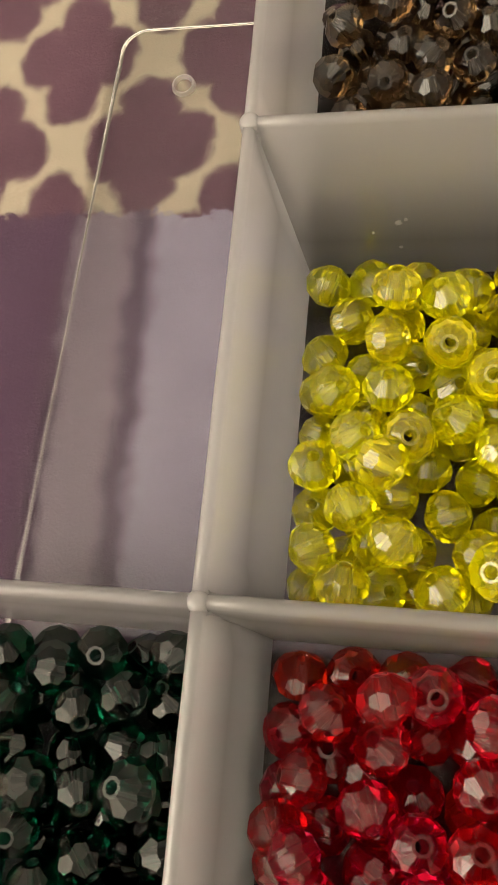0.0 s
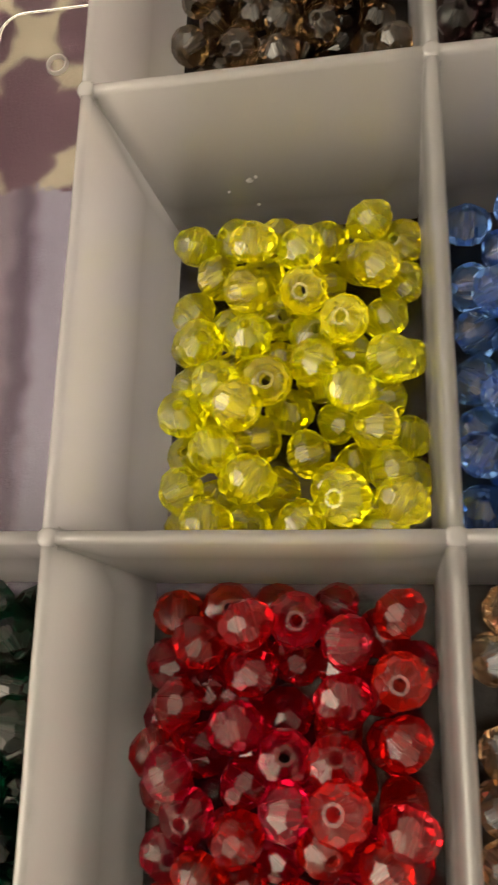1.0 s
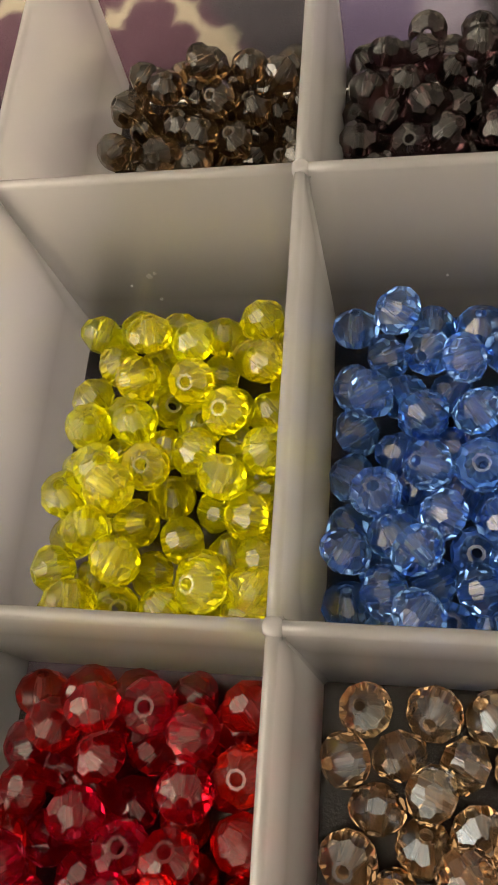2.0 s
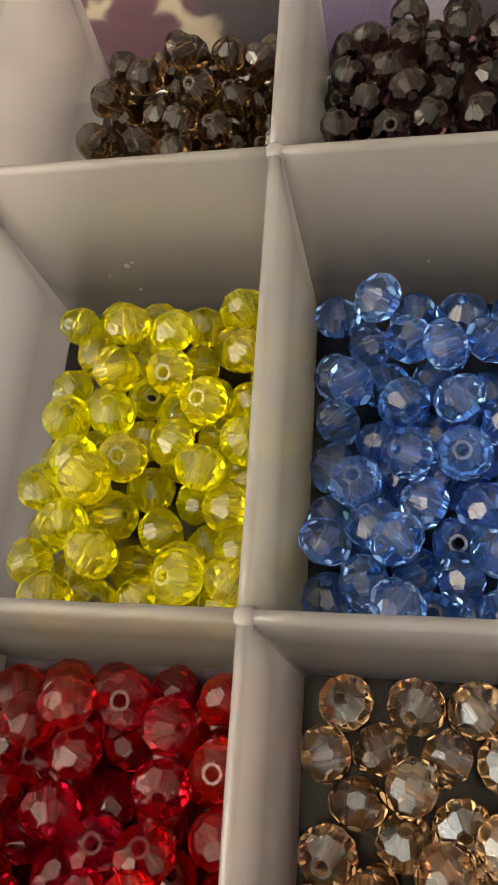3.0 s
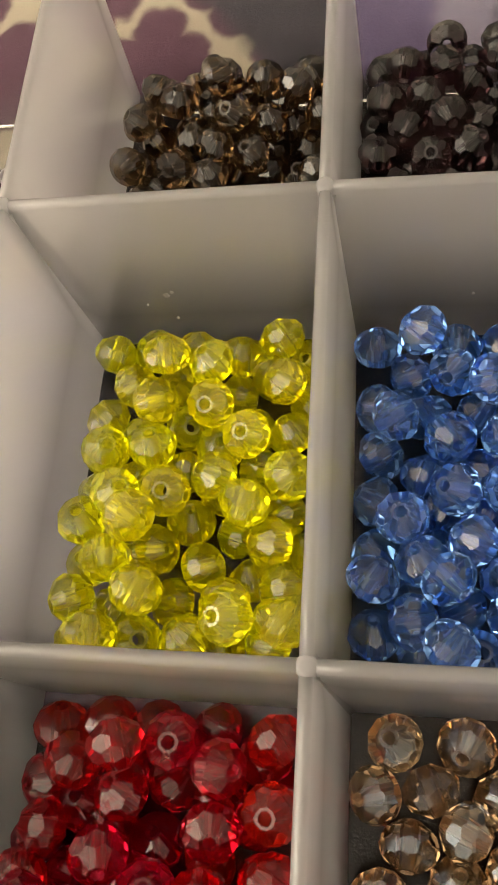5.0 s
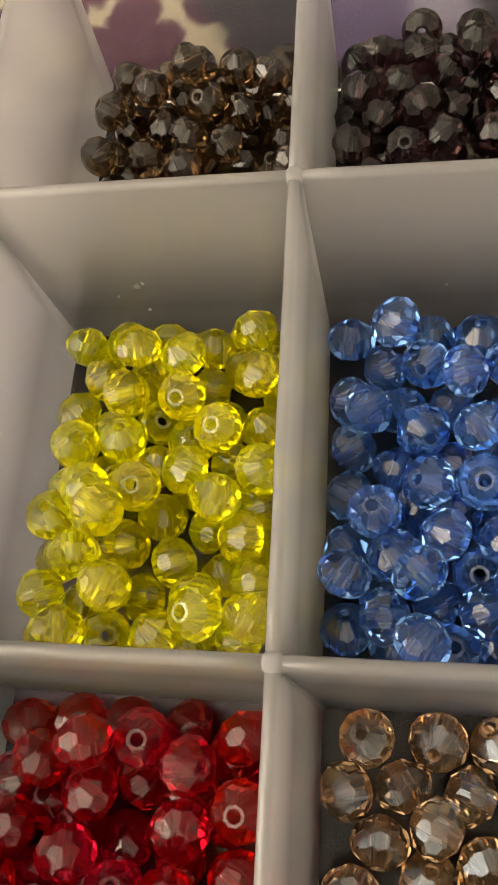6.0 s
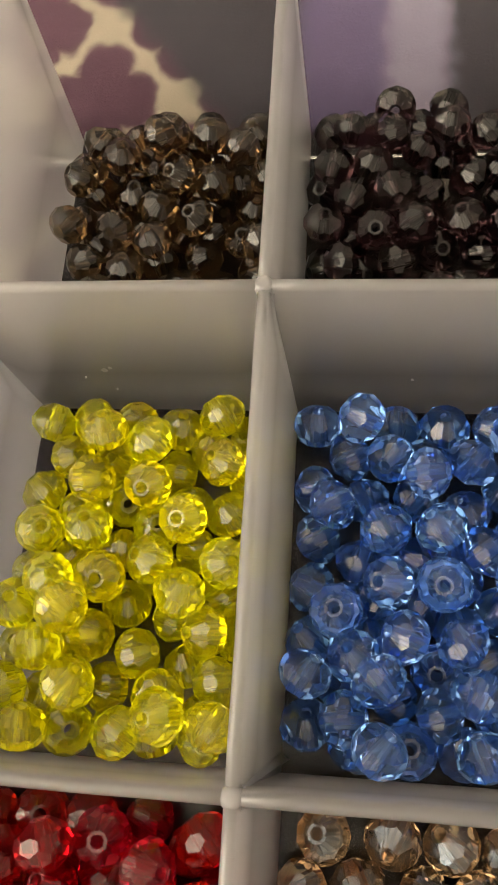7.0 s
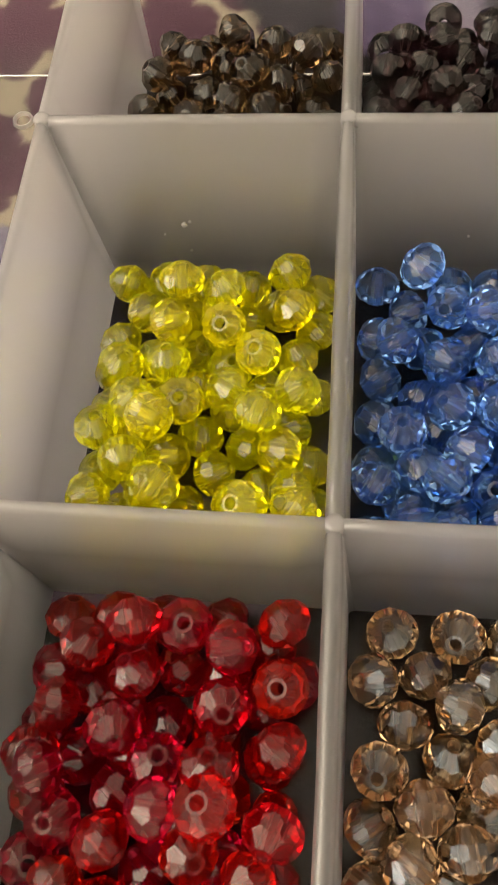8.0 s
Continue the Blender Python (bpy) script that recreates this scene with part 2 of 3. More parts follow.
def bridged(bm, a, b):
    for i in range(len(a)):
        j = (i + 1) % len(a)
        bm.faces.new((a[i], a[j], b[j], b[i]))


box = tagged(new("bead_box"), "clear plastic organizer box with frosted dividers, open, on a blanket", "storage box")
bm = bmesh.new()
profile = [(17.5, -5.6, 5.0), (16.0, -7.2, 6.0), (14.6, -7.6, 7.0), (13.0, -7.0, 8.0), (11.2, -4.0, 9.0), (9.4, 2.0, 9.0), (0.6, 35.0, 9.0), (-0.6, 36.4, 10.0), (-0.4, 37.4, 10.0),
           (0.8, 37.6, 9.0), (1.9, 36.8, 8.0), (2.2, 34.0, 8.0), (10.6, 4.5, 8.0), (11.6, 1.0, 7.0), (13.0, -1.4, 6.0), (14.2, -2.9, 6.0), (15.6, -3.3, 6.0), (17.0, -3.5, 5.0), (18.2, -3.8, 5.0), (19.0, -4.0, 5.0)]
rings = [rounded_ring(bm, *row) for row in profile]
for a, b in zip(rings, rings[1:]):
    bridged(bm, a, b)
bm.faces.new(rings[0][::-1])
bm.faces.new(rings[-1])
for f in bm.faces:
    f.smooth = len(f.verts) == 4
bmesh.ops.recalc_face_normals(bm, faces=bm.faces)
tray = part("clear_tray", bm, CLEAR, box, "clear moulded plastic tray with rounded rim")
tray.visible_shadow = False

bm = bmesh.new()
rows = []
for r, z in ((2.6, -4.02), (2.35, -3.2), (2.0, -3.2), (1.7, -4.02)):
    rows.append([bm.verts.new(((-77.0 + r * math.cos(a)) * MM, (109.8 + r * math.sin(a)) * MM, z * MM)) for a in np.linspace(0, 2 * math.pi, 32, endpoint=False)])
for a, b in zip(rows, rows[1:]):
    bridged(bm, a, b)
ring = part("moulding_mark", bm, FROST, box, "small raised circle in the clear floor")


HALF_TOP, HALF_LOW = 1.0, 3.2


def divider(p, q, end0=0.0, end1=0.0, foot=HALF_LOW, other=None):
    """A tapered frosted wall from p to q (mm); end0 and end1: by how much its foot stops short."""
    other = foot if other is None else other
    p, q = Vector(p), Vector(q)
    along = (q - p).normalized()
    side = Vector((-along.y, along.x))
    section = [(-foot, FLOOR + 0.05), (-HALF_TOP - 0.25, TOP - 3.0), (-HALF_TOP, TOP - 1.0), (-HALF_TOP * 0.72, TOP - 0.25), (0.0, TOP), (HALF_TOP * 0.72, TOP - 0.25),
               (HALF_TOP, TOP - 1.0), (HALF_TOP + 0.25, TOP - 3.0), (other, FLOOR + 0.05)]
    bm = bmesh.new()
    n = max(2, int((q - p).length / 6))
    loops = []
    for i in range(n + 1):
        t = i / n
        loop = []
        for s, z in section:
            k = (TOP - z) / (TOP - FLOOR)
            a, b = p + along * end0 * k, q - along * end1 * k
            at = a.lerp(b, t) + side * (s + 0.10 * noise.noise(Vector((p.x + t * 9, p.y, z * 0.05))))
            loop.append(bm.verts.new((at.x * MM, at.y * MM, z * MM)))
        loops.append(loop)
    for a, b in zip(loops, loops[1:]):
        bridged(bm, a, b)
    bm.faces.new(loops[0][::-1])
    bm.faces.new(loops[-1])
    for f in bm.faces:
        f.smooth = len(f.verts) == 4
    bmesh.ops.recalc_face_normals(bm, faces=bm.faces)
    part("divider", bm, FROST, box)


def post(x, y):
    """A round post where dividers meet, with a domed head."""
    bm = bmesh.new()
    rows = [[bm.verts.new(((x + r * math.cos(a)) * MM, (y + r * math.sin(a)) * MM, z * MM)) for a in np.linspace(0, 2 * math.pi, 20, endpoint=False)]
            for r, z in ((1.5, FLOOR + 0.05), (1.6, TOP - 4.0), (1.55, TOP - 0.5), (1.25, TOP + 0.0), (0.7, TOP + 0.15))]
    for a, b in zip(rows, rows[1:]):
        bridged(bm, a, b)
    bm.faces.new(rows[-1])
    for f in bm.faces:
        f.smooth = True
    part("post", bm, FROST, box)


# junctions, in mm
QB, QF, PB, PF = (-53.2, 71.2), (-54.6, 0.5), (0.0, 71.6), (0.0, 0.0)
RB_, RF = (54.0, 71.6), (54.0, -0.2)
for a in (QB, QF, PB, PF, RB_, RF):
    post(*a)
divider(QF, QB, 1.2, 1.2, 5.8, 4.8)
divider(PF, PB, 1.2, 1.2, 3.2, 1.0)
divider(RF, RB_, 1.2, 1.2)
divider(QB, PB, 1.2, 1.2, 5.4, 3.2)
divider(PB, RB_, 1.2, 1.2, 5.4, 3.2)
divider(QF, PF, 1.2, 1.2, 3.2, 1.0)
divider(PF, RF, 1.2, 1.2, 3.2, 1.0)
for a, x, foot, other in ((QB, -52.4, 4.6, 4.6), (PB, 0.0, 3.4, 1.2), (RB_, 54.0, 3.4, 1.2)):
    divider(a, (x, YB - 2.4), 1.2, 10.0, foot, other)
for a, x, foot, other in ((QF, -55.6, 4.4, 4.4), (PF, 0.0, 1.2, 3.4), (RF, 54.0, 1.2, 3.4)):
    divider(a, (x, YF + 2.4), 1.2, 10.0, foot, other)
divider(QF, (XL - 5.6, 0.9), 1.2, 10.0)
divider(RF, (XR - 2.4, -0.3), 1.2, 10.0)
divider(RB_, (XR - 2.4, 71.6), 1.2, 10.0)



def corner_fillet(x, y, sx, sy):
    """The rounded inner corner of a cell, from the post down to the floor."""
    bm = bmesh.new()
    loops = []
    for z in (FLOOR + 0.05, 8.0, 20.0, TOP - 1.5):
        k = (TOP - z) / (TOP - FLOOR)
        m = HALF_TOP + (HALF_LOW - HALF_TOP) * k
        r = 0.5 + 0.9 * k
        cx, cy = x + sx * (m + r), y + sy * (m + r)
        arc = [(cx - sx * r * math.sin(a), cy - sy * r * math.cos(a)) for a in np.linspace(0, math.pi / 2, 6)]
        loops.append([bm.verts.new((px * MM, py * MM, z * MM)) for px, py in arc + [(x + sx * m * 0.6, y + sy * m * 0.6)]])
    for a, c in zip(loops, loops[1:]):
        bridged(bm, a, c)
    for f in bm.faces:
        f.smooth = True
    bmesh.ops.recalc_face_normals(bm, faces=bm.faces)
    part("corner_fillet", bm, FROST, box)


for (x, y), signs in ((QB, ((1, -1), (1, 1))), (QF, ((1, 1), (1, -1), (-1, -1))), (PB, ((1, 1), (1, -1))), (PF, ((1, 1), (1, -1)))):
    for sx, sy in signs:
        corner_fillet(x, y, sx, sy)

# nicks in the frosted plastic
for x, y, z, r in ((-31.1, 67.5, 11.7, 0.8), (-29.9, 67.6, 12.6, 0.45), (-30.6, 66.75, 4.6, 0.4), (-35.4, 67.2, 9.0, 0.3), (24.0, 67.3, 9.5, 0.35)):
    bm = bmesh.new()
    bmesh.ops.create_icosphere(bm, subdivisions=2, radius=1)
    for v in bm.verts:
        k = 0.75 + 0.5 * noise.noise(v.co * 1.7 + Vector((x, y, z)))
        v.co = Vector((x + v.co.x * r * k, y + v.co.y * 0.25 * k, z + v.co.z * r * 1.3 * k)) * MM
    part("nick", bm, FROST, box, "small pale nick in the frosted plastic")

# ---- the beads ----


def bead_mesh(name, mat, drill, sides, height=0.84, hole=0.118):
    """A cut bead of diameter 1: flat facets in staggered rings, two flat ends, drilled through along z."""
    crown, girdle = radians(53), radians(19)
    planes = [((0, 0, 1), height / 2), ((0, 0, -1), height / 2)]
    for sign, lag in ((1, 0.0), (-1, 0.5)):
        for i in range(sides):
            for tilt, reach, shift in ((crown, 0.442, lag), (girdle, 0.487, lag + 0.5)):
                a = 2 * math.pi * (i + shift) / sides
                planes.append(((math.cos(tilt) * math.cos(a), math.cos(tilt) * math.sin(a), sign * math.sin(tilt)), reach))
    N, R = np.array([p[0] for p in planes]), np.array([p[1] for p in planes])
    ids = np.array([(i, j, k) for i in range(len(N)) for j in range(i) for k in range(j)])
    sets = N[ids]
    good = np.abs(np.linalg.det(sets)) > 1e-3
    places = np.linalg.solve(sets[good], R[ids[good]][..., None])[..., 0]
    places = places[np.all(places @ N.T <= R + 1e-5, axis=1)]
    bm = bmesh.new()
    for co in np.unique(places.round(4), axis=0):
        bm.verts.new(co)
    bmesh.ops.remove_doubles(bm, verts=bm.verts, dist=0.003)
    bmesh.ops.convex_hull(bm, input=bm.verts)
    bmesh.ops.dissolve_limit(bm, angle_limit=radians(1.5), verts=bm.verts, edges=bm.edges)
    ends = [f for f in bm.faces if abs(f.normal.z) > 0.97]
    rims = []
    for f in ends:
        sign = 1 if f.calc_center_median().z > 0 else -1
        outer = sorted(f.verts, key=lambda v: math.atan2(v.co.y, v.co.x))
        n = len(outer)
        bm.faces.remove(f)
        lip = [bm.verts.new((hole * 1.07 * v.co.x / math.hypot(v.co.x, v.co.y), hole * 1.07 * v.co.y / math.hypot(v.co.x, v.co.y), sign * height * 0.5)) for v in outer]
        for i in range(n):
            bm.faces.new((outer[i], outer[(i + 1) % n], lip[(i + 1) % n], lip[i]))
        rims.append((sign, lip))
    tunnel = []
    for sign, lip in rims:
        ring = [bm.verts.new((hole * math.cos(2 * math.pi * i / 12), hole * math.sin(2 * math.pi * i / 12), sign * height * 0.47)) for i in range(12)]
        n = len(lip)
        edges = [bm.edges.new((ring[i], ring[(i + 1) % 12])) for i in range(12)]
        edges += [bm.edges.get((lip[i], lip[(i + 1) % n])) for i in range(n)]
        for f in bmesh.ops.bridge_loops(bm, edges=edges)["faces"]:
            f.material_index = 1
        tunnel.append(ring)
    for i in range(12):
        j = (i + 1) % 12
        bm.faces.new((tunnel[0][i], tunnel[0][j], tunnel[1][j], tunnel[1][i])).material_index = 1
    bmesh.ops.recalc_face_normals(bm, faces=bm.faces)
    data = bpy.data.meshes.new(name)
    bm.to_mesh(data)
    bm.free()
    data.materials.append(mat)
    data.materials.append(drill)
    return data


def settle(high, low, size, cell, extra, tall, seed):
    """Centres and diameters (mm) of beads in a cell: those known stay nearly where they are, others fill the room between and under them.
    cell: the clear floor, x from, x to, y from, y to; the walls lean out a little above it."""
    rng = random.Random(seed)
    x0, x1, y0, y1 = cell
    P = np.array(list(high) + list(low))
    home = P.copy()

    def inside(P, r):
        lean = 0.07 * np.maximum(P[:, 2] - FLOOR - r, 0)
        P[:, 0] = np.clip(P[:, 0], x0 + r - lean, x1 - r)
        P[:, 1] = np.clip(P[:, 1], y0 + r, y1 - r + lean)
        P[:, 2] = np.maximum(P[:, 2], FLOOR + r)

    def spread(P, turns, give, pull):
        for _ in range(turns):
            way = P[:, None] - P[None]
            far = np.linalg.norm(way, axis=2) + np.eye(len(P)) * 1e3
            deep = np.maximum(size - far, 0) * give[:, None] / (give[:, None] + give[None])
            P += 0.5 * np.sum(way / far[..., None] * deep[..., None], axis=1)
            P[:len(home)] += pull * (home - P[:len(home)])
            kept = P[:len(home)].copy()
            inside(P, size * 0.49)
            P[:len(home)] = np.clip(P[:len(home)], kept - (0.7, 0.7, 0), kept + (0.7, 0.7, 9))

    spread(P, 60, np.ones(len(P)), 0.35)
    for shelf in np.arange(0.0, tall + 0.1, 0.8):
        for _ in range(1500):
            if extra <= 0:
                break
            at = np.array((rng.uniform(x0 + 4.5, x1 - 4.5), rng.uniform(y0 + 4.5, y1 - 4.5), FLOOR + size * 0.49 + shelf))
            if np.min(np.linalg.norm(P - at, axis=1)) > 0.80 * size:
                P = np.vstack((P, at))
                extra -= 1
    for _ in range(6000):
        at = np.array((rng.uniform(x0 + 4.5, x1 - 4.5), rng.uniform(y0 + 4.5, y1 - 4.5), FLOOR + size * 0.49))
        if tall and np.min(np.linalg.norm(P - at, axis=1)) > 0.70 * size:
            P = np.vstack((P, at))
    spread(P, 120, np.where(np.arange(len(P)) < len(home), 0.2, 1.0), 0.25)
    return P, np.array([size * rng.uniform(0.955, 1.0) for _ in P])


def pour(name, label, group, color, cloud, sides, size, cell, high, low, extra, tall, seed, height=0.84, ior=1.56, film=0.0):
    data = bead_mesh(name, bead_glass(name + "_glass", color, cloud=cloud, ior=ior, film=film), drilled_glass(name + "_hole", color), sides, height)
    rng = random.Random(seed + 50)
    P, D = settle(high, low, size, cell, extra, tall, seed)
    for (x, y, z), d in zip(P.tolist(), D.tolist()):
        ob = new(name, data)
        axis = Vector((rng.gauss(0, 1), rng.gauss(0, 1), rng.gauss(0, 1.7))).normalized()
        turn = axis.to_track_quat("Z", "Y") @ Euler((0, 0, rng.uniform(0, 6.28))).to_quaternion()
        ob.matrix_world = Matrix.LocRotScale((x * MM, y * MM, z * MM), turn, (d * MM,) * 3)
        tagged(ob, label, "bead", group)


YELLOW_HIGH = [
    (-31.1, 57.5, 7.3), (-10.0, 61.5, 3.9), (-9.0, 52.4, 5.4), (-22.0, 47.5, 7.4), (-32.3, 48.2, 7.2), (-15.0, 41.4, 8.1), (-8.1, 43.9, 1.7), (-41.1, 39.1, 6.0),
    (-20.5, 34.3, 5.7), (-28.5, 30.7, 8.5), (-7.2, 34.0, 7.6), (-43.7, 25.9, 6.2), (-32.4, 24.6, 14.6), (-13.9, 28.2, 10.3), (-30.6, 21.1, 3.8), (-21.7, 18.6, 3.4),
    (-37.1, 18.3, 9.8), (-7.5, 14.6, 6.7), (-43.2, 11.8, 7.2), (-30.3, 12.8, 12.8), (-15.0, 8.8, 14.5), (-37.9, 5.2, 11.1), (-32.0, 5.6, 4.0), (-22.8, 5.4, 8.3),
    (-9.0, 5.4, 8.3), (-6.1, 7.8, 16.8),
]
YELLOW_LOW = [
    (-44.9, 61.1, 0.3), (-39.0, 54.6, 0.3), (-36.4, 63.0, 0.3), (-26.9, 61.2, 0.3), (-18.2, 60.3, 0.3), (-18.0, 51.5, 0.3), (-43.9, 47.4, 0.3), (-27.2, 45.6, 0.3),
    (-35.7, 43.5, 0.3), (-27.2, 36.8, 0.3), (-35.7, 34.7, 0.3), (-13.8, 37.1, 0.3), (-44.2, 32.7, 0.3), (-25.2, 27.4, 0.3), (-8.7, 29.0, 0.3), (-16.7, 25.4, 0.3),
    (-44.9, 19.3, 0.3), (-13.4, 17.3, 0.3), (-27.5, 12.5, 0.3), (-37.5, 11.7, 0.3), (-10.6, 9.0, 0.3), (-18.6, 5.6, 0.3),
]
BLUE_HIGH = [
    (15.2, 59.8, 10.2), (20.7, 54.0, 5.5), (26.5, 49.8, 11.4), (34.6, 53.8, 5.0), (10.7, 45.0, 7.5), (19.8, 41.2, 6.6), (28.8, 41.2, 8.8), (36.6, 38.2, 4.9),
    (20.3, 31.9, 7.0), (29.5, 32.1, 7.1), (11.9, 27.0, 6.7), (22.8, 23.1, 8.5), (38.7, 28.8, 0.5), (32.1, 22.8, 7.6), (7.2, 16.8, 7.1), (18.5, 16.1, 12.7),
    (34.0, 14.6, 11.4), (13.5, 10.0, 7.8), (18.8, 5.1, 13.5), (34.8, 5.3, 9.0),
]
BLUE_LOW = [
    (7.4, 61.8, 0.3), (21.7, 61.5, 0.3), (30.4, 61.3, 0.3), (39.2, 61.8, 0.3), (13.5, 55.5, 0.3), (7.4, 49.2, 0.3), (16.5, 47.3, 0.3), (25.3, 47.7, 0.3),
    (33.7, 45.3, 0.3), (41.1, 49.9, 0.3), (8.3, 40.2, 0.3), (16.0, 36.0, 0.3), (24.9, 37.3, 0.3), (7.4, 31.5, 0.3), (17.6, 23.6, 0.3), (7.4, 22.7, 0.3),
    (25.0, 28.4, 0.3), (13.1, 16.1, 0.3), (28.8, 18.8, 0.3), (7.4, 8.9, 0.3), (21.6, 13.9, 0.3), (28.5, 11.5, 5.0), (38.6, 12.2, 0.3), (15.4, 5.6, 0.3),
    (24.1, 5.6, 0.3), (32.9, 5.6, 0.3),
]
BROWN_HIGH = [
    (-39.4, 120.6, 7.1), (-42.6, 112.3, 7.4), (-43.9, 106.2, -0.0), (-41.2, 94.9, 3.1), (-24.9, 116.8, 14.0), (-16.4, 122.1, 7.2), (-7.3, 125.1, 4.2), (-31.2, 109.7, 4.9),
    (-26.7, 116.6, 6.0), (-15.2, 111.5, 5.7), (-34.0, 99.6, 7.4), (-26.1, 97.2, 7.8), (-18.3, 103.0, 6.7), (-16.9, 97.4, 0.6), (-9.3, 101.2, 1.6),
]
BROWN_LOW = [
    (-32.2, 124.2, 2.5), (-39.4, 125.5, -0.2), (-25.9, 127.8, -0.2), (-21.1, 121.0, -0.2), (-40.4, 113.4, -0.2), (-25.3, 111.7, -0.2), (-11.6, 115.4, -0.2), (-34.2, 97.0, -0.2),
    (-26.4, 96.6, -0.2), (-7.5, 108.8, -0.2), (-13.6, 122.9, -0.2), (-22.3, 103.2, -0.2),
]
BLACK_HIGH = [
    (8.1, 127.5, 0.5), (8.7, 114.0, 6.2), (7.3, 101.9, 6.0), (20.7, 121.0, 7.6), (25.9, 128.3, 0.1), (31.8, 122.7, 8.3), (38.8, 122.3, 6.6), (26.2, 120.5, 3.3),
    (14.4, 112.1, 0.1), (27.3, 109.4, 4.6), (35.4, 114.6, 2.7), (25.1, 100.9, 7.8), (34.0, 101.6, 7.5), (21.3, 93.3, 5.4), (7.2, 95.0, 0.5), (29.5, 98.2, 2.2),
    (37.7, 98.3, 0.1),
]
BLACK_LOW = [
    (16.3, 127.9, -0.1), (16.9, 119.9, -0.1), (34.8, 124.7, -0.1), (22.4, 114.1, -0.1), (19.8, 105.2, -0.1), (12.8, 101.4, -0.1), (15.3, 93.8, -0.1), (42.1, 118.4, -0.1),
]
RED_HIGH = [
    (-39.7, -13.4, 6.0), (-30.7, -10.4, 12.8), (-23.6, -9.5, 6.8), (-15.3, -13.0, 9.6), (-7.2, -8.6, 8.5), (-31.2, -17.3, 6.0), (-43.0, -23.2, 6.7), (-33.1, -26.2, 7.9),
    (-26.5, -24.7, 0.7), (-16.3, -22.0, 7.1), (-7.2, -18.7, 8.6), (-43.1, -32.8, 11.1), (-17.3, -30.9, 9.9), (-32.2, -34.4, 3.4), (-24.7, -37.1, 13.7), (-41.5, -39.6, 4.9),
    (-16.4, -36.3, 17.9), (-32.5, -42.1, 8.8), (-6.9, -39.0, 14.3), (-19.2, -42.8, 8.6), (-38.9, -48.5, 6.2), (-10.3, -45.8, 8.9),
]
RED_LOW = [
    (-44.6, -8.2, 0.3), (-35.8, -7.4, 0.3), (-17.6, -7.4, 0.3), (-9.8, -11.6, 0.3), (-45.7, -17.3, 0.3), (-24.2, -15.9, 0.3), (-10.5, -20.4, 0.3), (-39.8, -30.4, 0.3),
    (-8.9, -29.1, 0.3), (-6.9, -27.8, 8.8), (-24.1, -37.3, 0.3), (-15.7, -34.8, 0.3), (-26.9, -45.7, 0.3), (-45.5, -46.4, 0.3), (-15.7, -43.7, 0.3), (-7.4, -37.8, 0.3),
    (-7.4, -46.7, 0.3),
]
PINK_LOW = [
    (10.6, -7.3, 0.2), (21.5, -7.4, 0.2), (30.7, -7.3, 0.2), (39.3, -7.8, 0.2), (7.3, -15.3, 0.2), (16.0, -14.1, 0.2), (26.1, -14.7, 0.2), (34.8, -15.2, 0.2),
    (12.7, -22.1, 0.2), (20.8, -19.1, 5.4), (19.8, -27.0, 0.2), (28.2, -24.6, 0.2), (33.8, -26.0, 6.6), (8.7, -29.4, 2.5), (38.8, -22.9, 0.2), (25.3, -29.8, 7.5),
    (15.4, -34.5, 0.2), (33.1, -31.8, 0.2),
]
PINK_MORE = [
    (7.3, -37.6, 0.2), (14.8, -34.4, 8.9), (24.9, -34.5, 0.2), (12.9, -42.0, 5.2), (21.2, -39.6, 6.1), (7.3, -46.3, 0.2), (19.0, -45.5, 0.2),
]
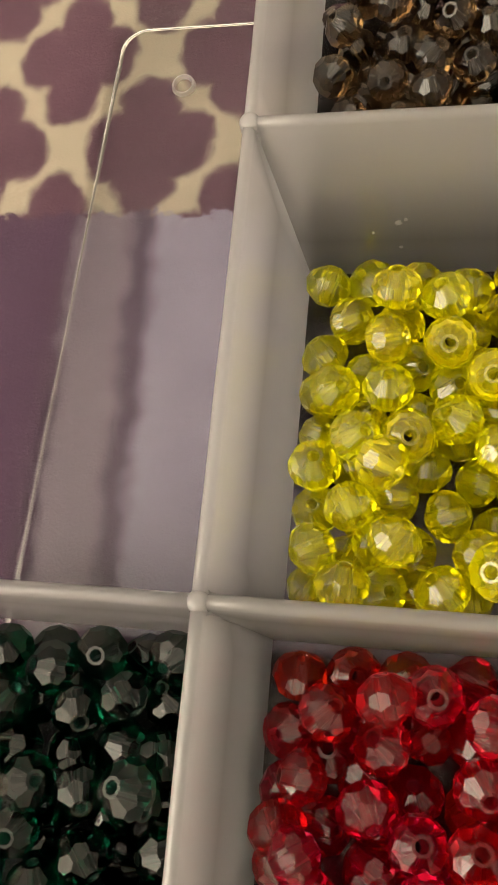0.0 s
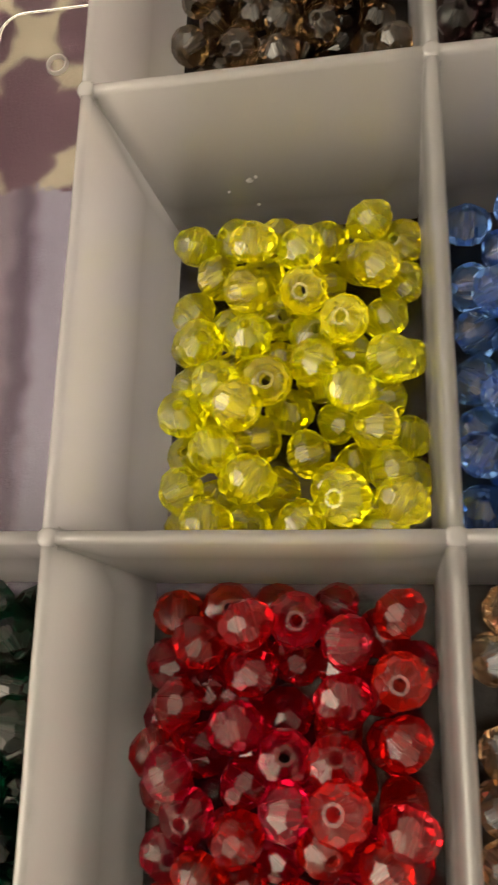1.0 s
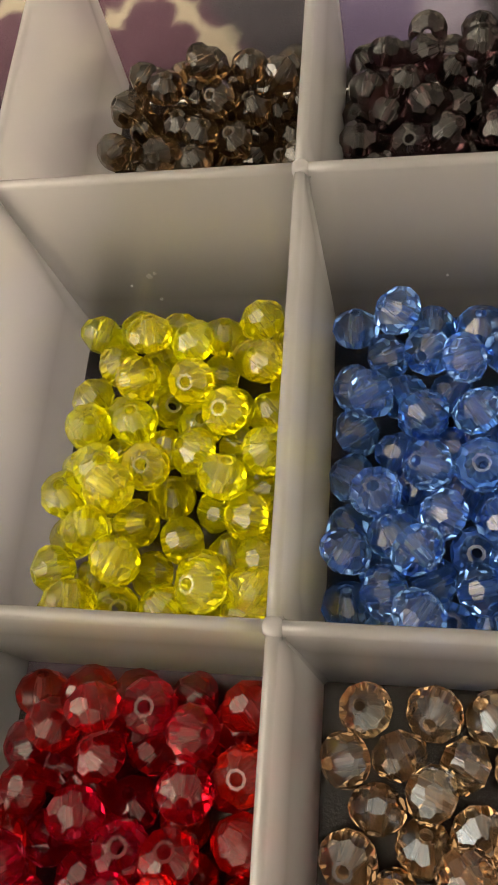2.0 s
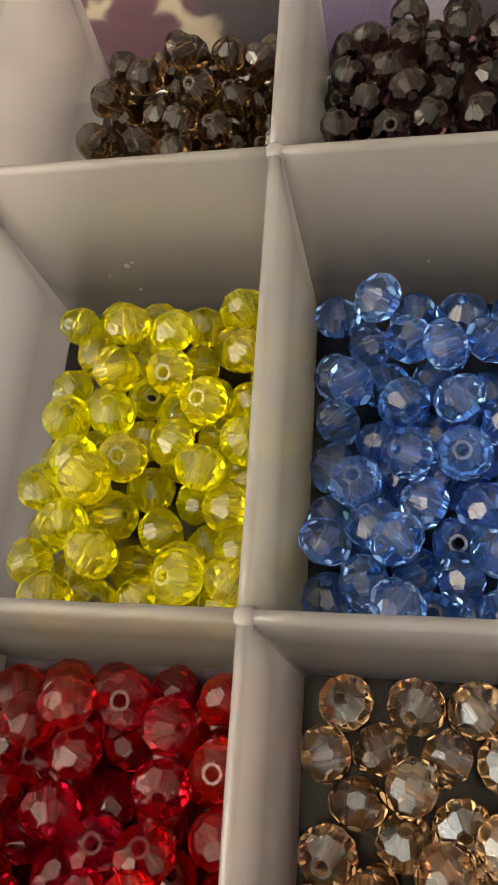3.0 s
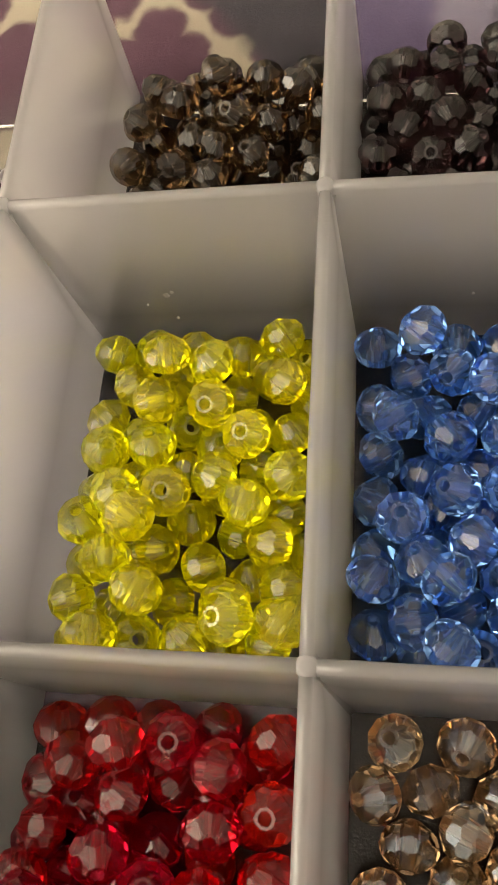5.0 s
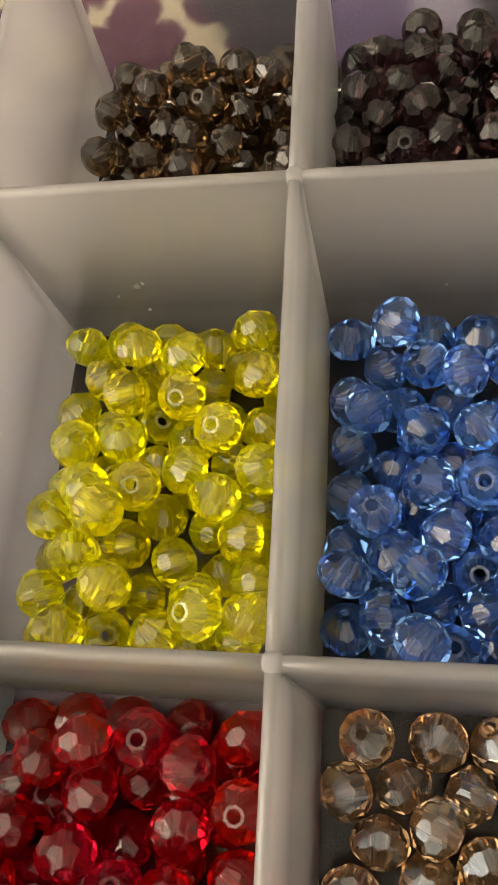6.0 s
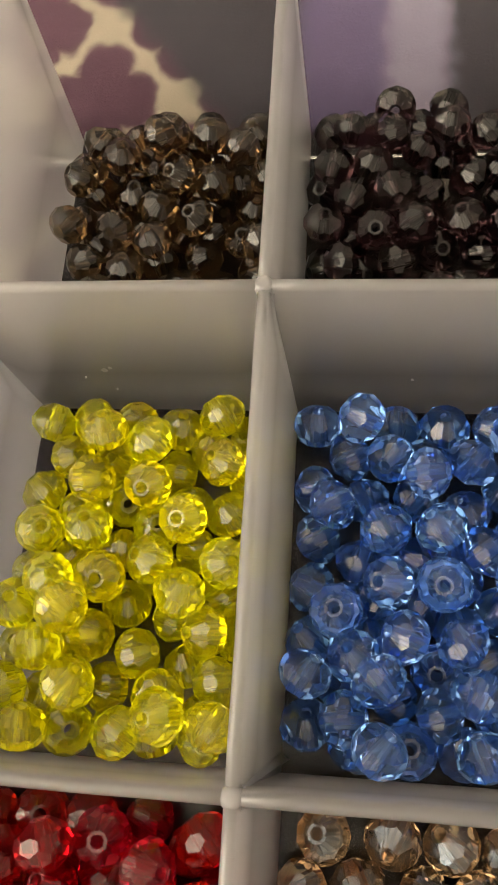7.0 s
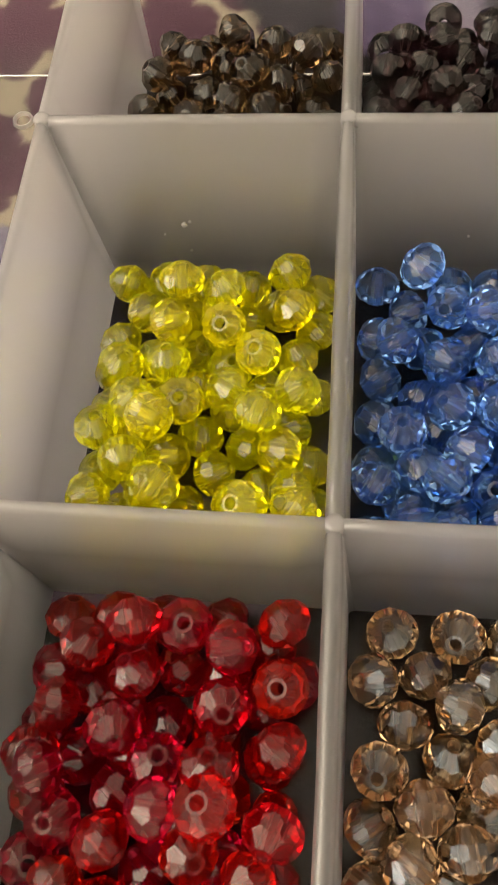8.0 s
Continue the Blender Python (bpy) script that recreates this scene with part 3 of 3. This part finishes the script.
GREEN_HIGH = [
    (-86.7, -7.4, 0.3), (-76.5, -7.0, 7.3), (-71.1, -7.4, 0.3), (-63.4, -6.9, 9.4), (-93.9, -7.7, 5.5), (-91.3, -15.6, 9.0), (-90.0, -15.6, 0.3), (-78.9, -16.3, 8.3),
    (-75.3, -15.2, 0.3), (-65.3, -13.2, 3.5), (-90.4, -28.5, 0.3), (-82.1, -23.3, 0.3), (-76.4, -27.8, 10.0), (-72.1, -21.3, 5.8), (-64.0, -21.6, 9.5), (-67.1, -25.8, 16.7),
    (-66.2, -29.4, 0.3), (-71.8, -38.6, 0.3), (-86.1, -36.8, 0.3), (-75.3, -37.3, 8.3), (-87.5, -34.6, 8.7), (-64.4, -36.0, 5.9),
]

pour("yellow_bead", "lemon yellow faceted glass bead with drilled hole", "yellow beads", (1.0, 0.94, 0.005), 0.11, 10, 8.7,
     (-47.8, -0.3, 1.6, 66.0), YELLOW_HIGH, YELLOW_LOW, 90, 5.0, 1)
pour("blue_bead", "light sapphire blue faceted glass bead with drilled hole", "blue beads", (0.19, 0.42, 0.96), 0.05, 9, 8.8,
     (3.0, 53.4, 1.6, 66.0), BLUE_HIGH, BLUE_LOW, 90, 5.0, 2, ior=1.51)
pour("red_bead", "ruby red faceted glass bead with drilled hole", "red beads", (0.55, 0.003, 0.012), 0.11, 9, 8.9,
     (-50.4, -0.6, -69.0, -3.2), RED_HIGH, RED_LOW, 100, 5.0, 3, ior=1.47)
pour("champagne_bead", "pale champagne brown faceted glass bead, lustrous", "champagne beads", (0.66, 0.43, 0.23), 0.015, 10, 8.9,
     (3.2, 53.4, -69.0, -3.2), [], PINK_LOW + PINK_MORE, 18, 0.0, 4, film=18.0)
pour("brown_bead", "smoky brown faceted glass bead with amber glints", "smoky brown beads", (0.14, 0.080, 0.034), 0.02, 9, 7.8,
     (-47.8, -0.6, 74.8, 133.0), BROWN_HIGH, BROWN_LOW, 110, 5.0, 5, ior=1.45)
pour("plum_bead", "dark plum black faceted glass bead with drilled hole", "dark plum beads", (0.055, 0.026, 0.030), 0.02, 9, 7.9,
     (3.2, 53.4, 74.8, 133.0), BLACK_HIGH, BLACK_LOW, 110, 5.0, 6, ior=1.42)
pour("green_bead", "deep emerald green faceted glass bead with drilled hole", "dark green beads", (0.001, 0.030, 0.015), 0.01, 9, 8.6,
     (-101.0, -59.4, -69.0, -3.2), GREEN_HIGH, [], 120, 8.0, 7, ior=1.40)
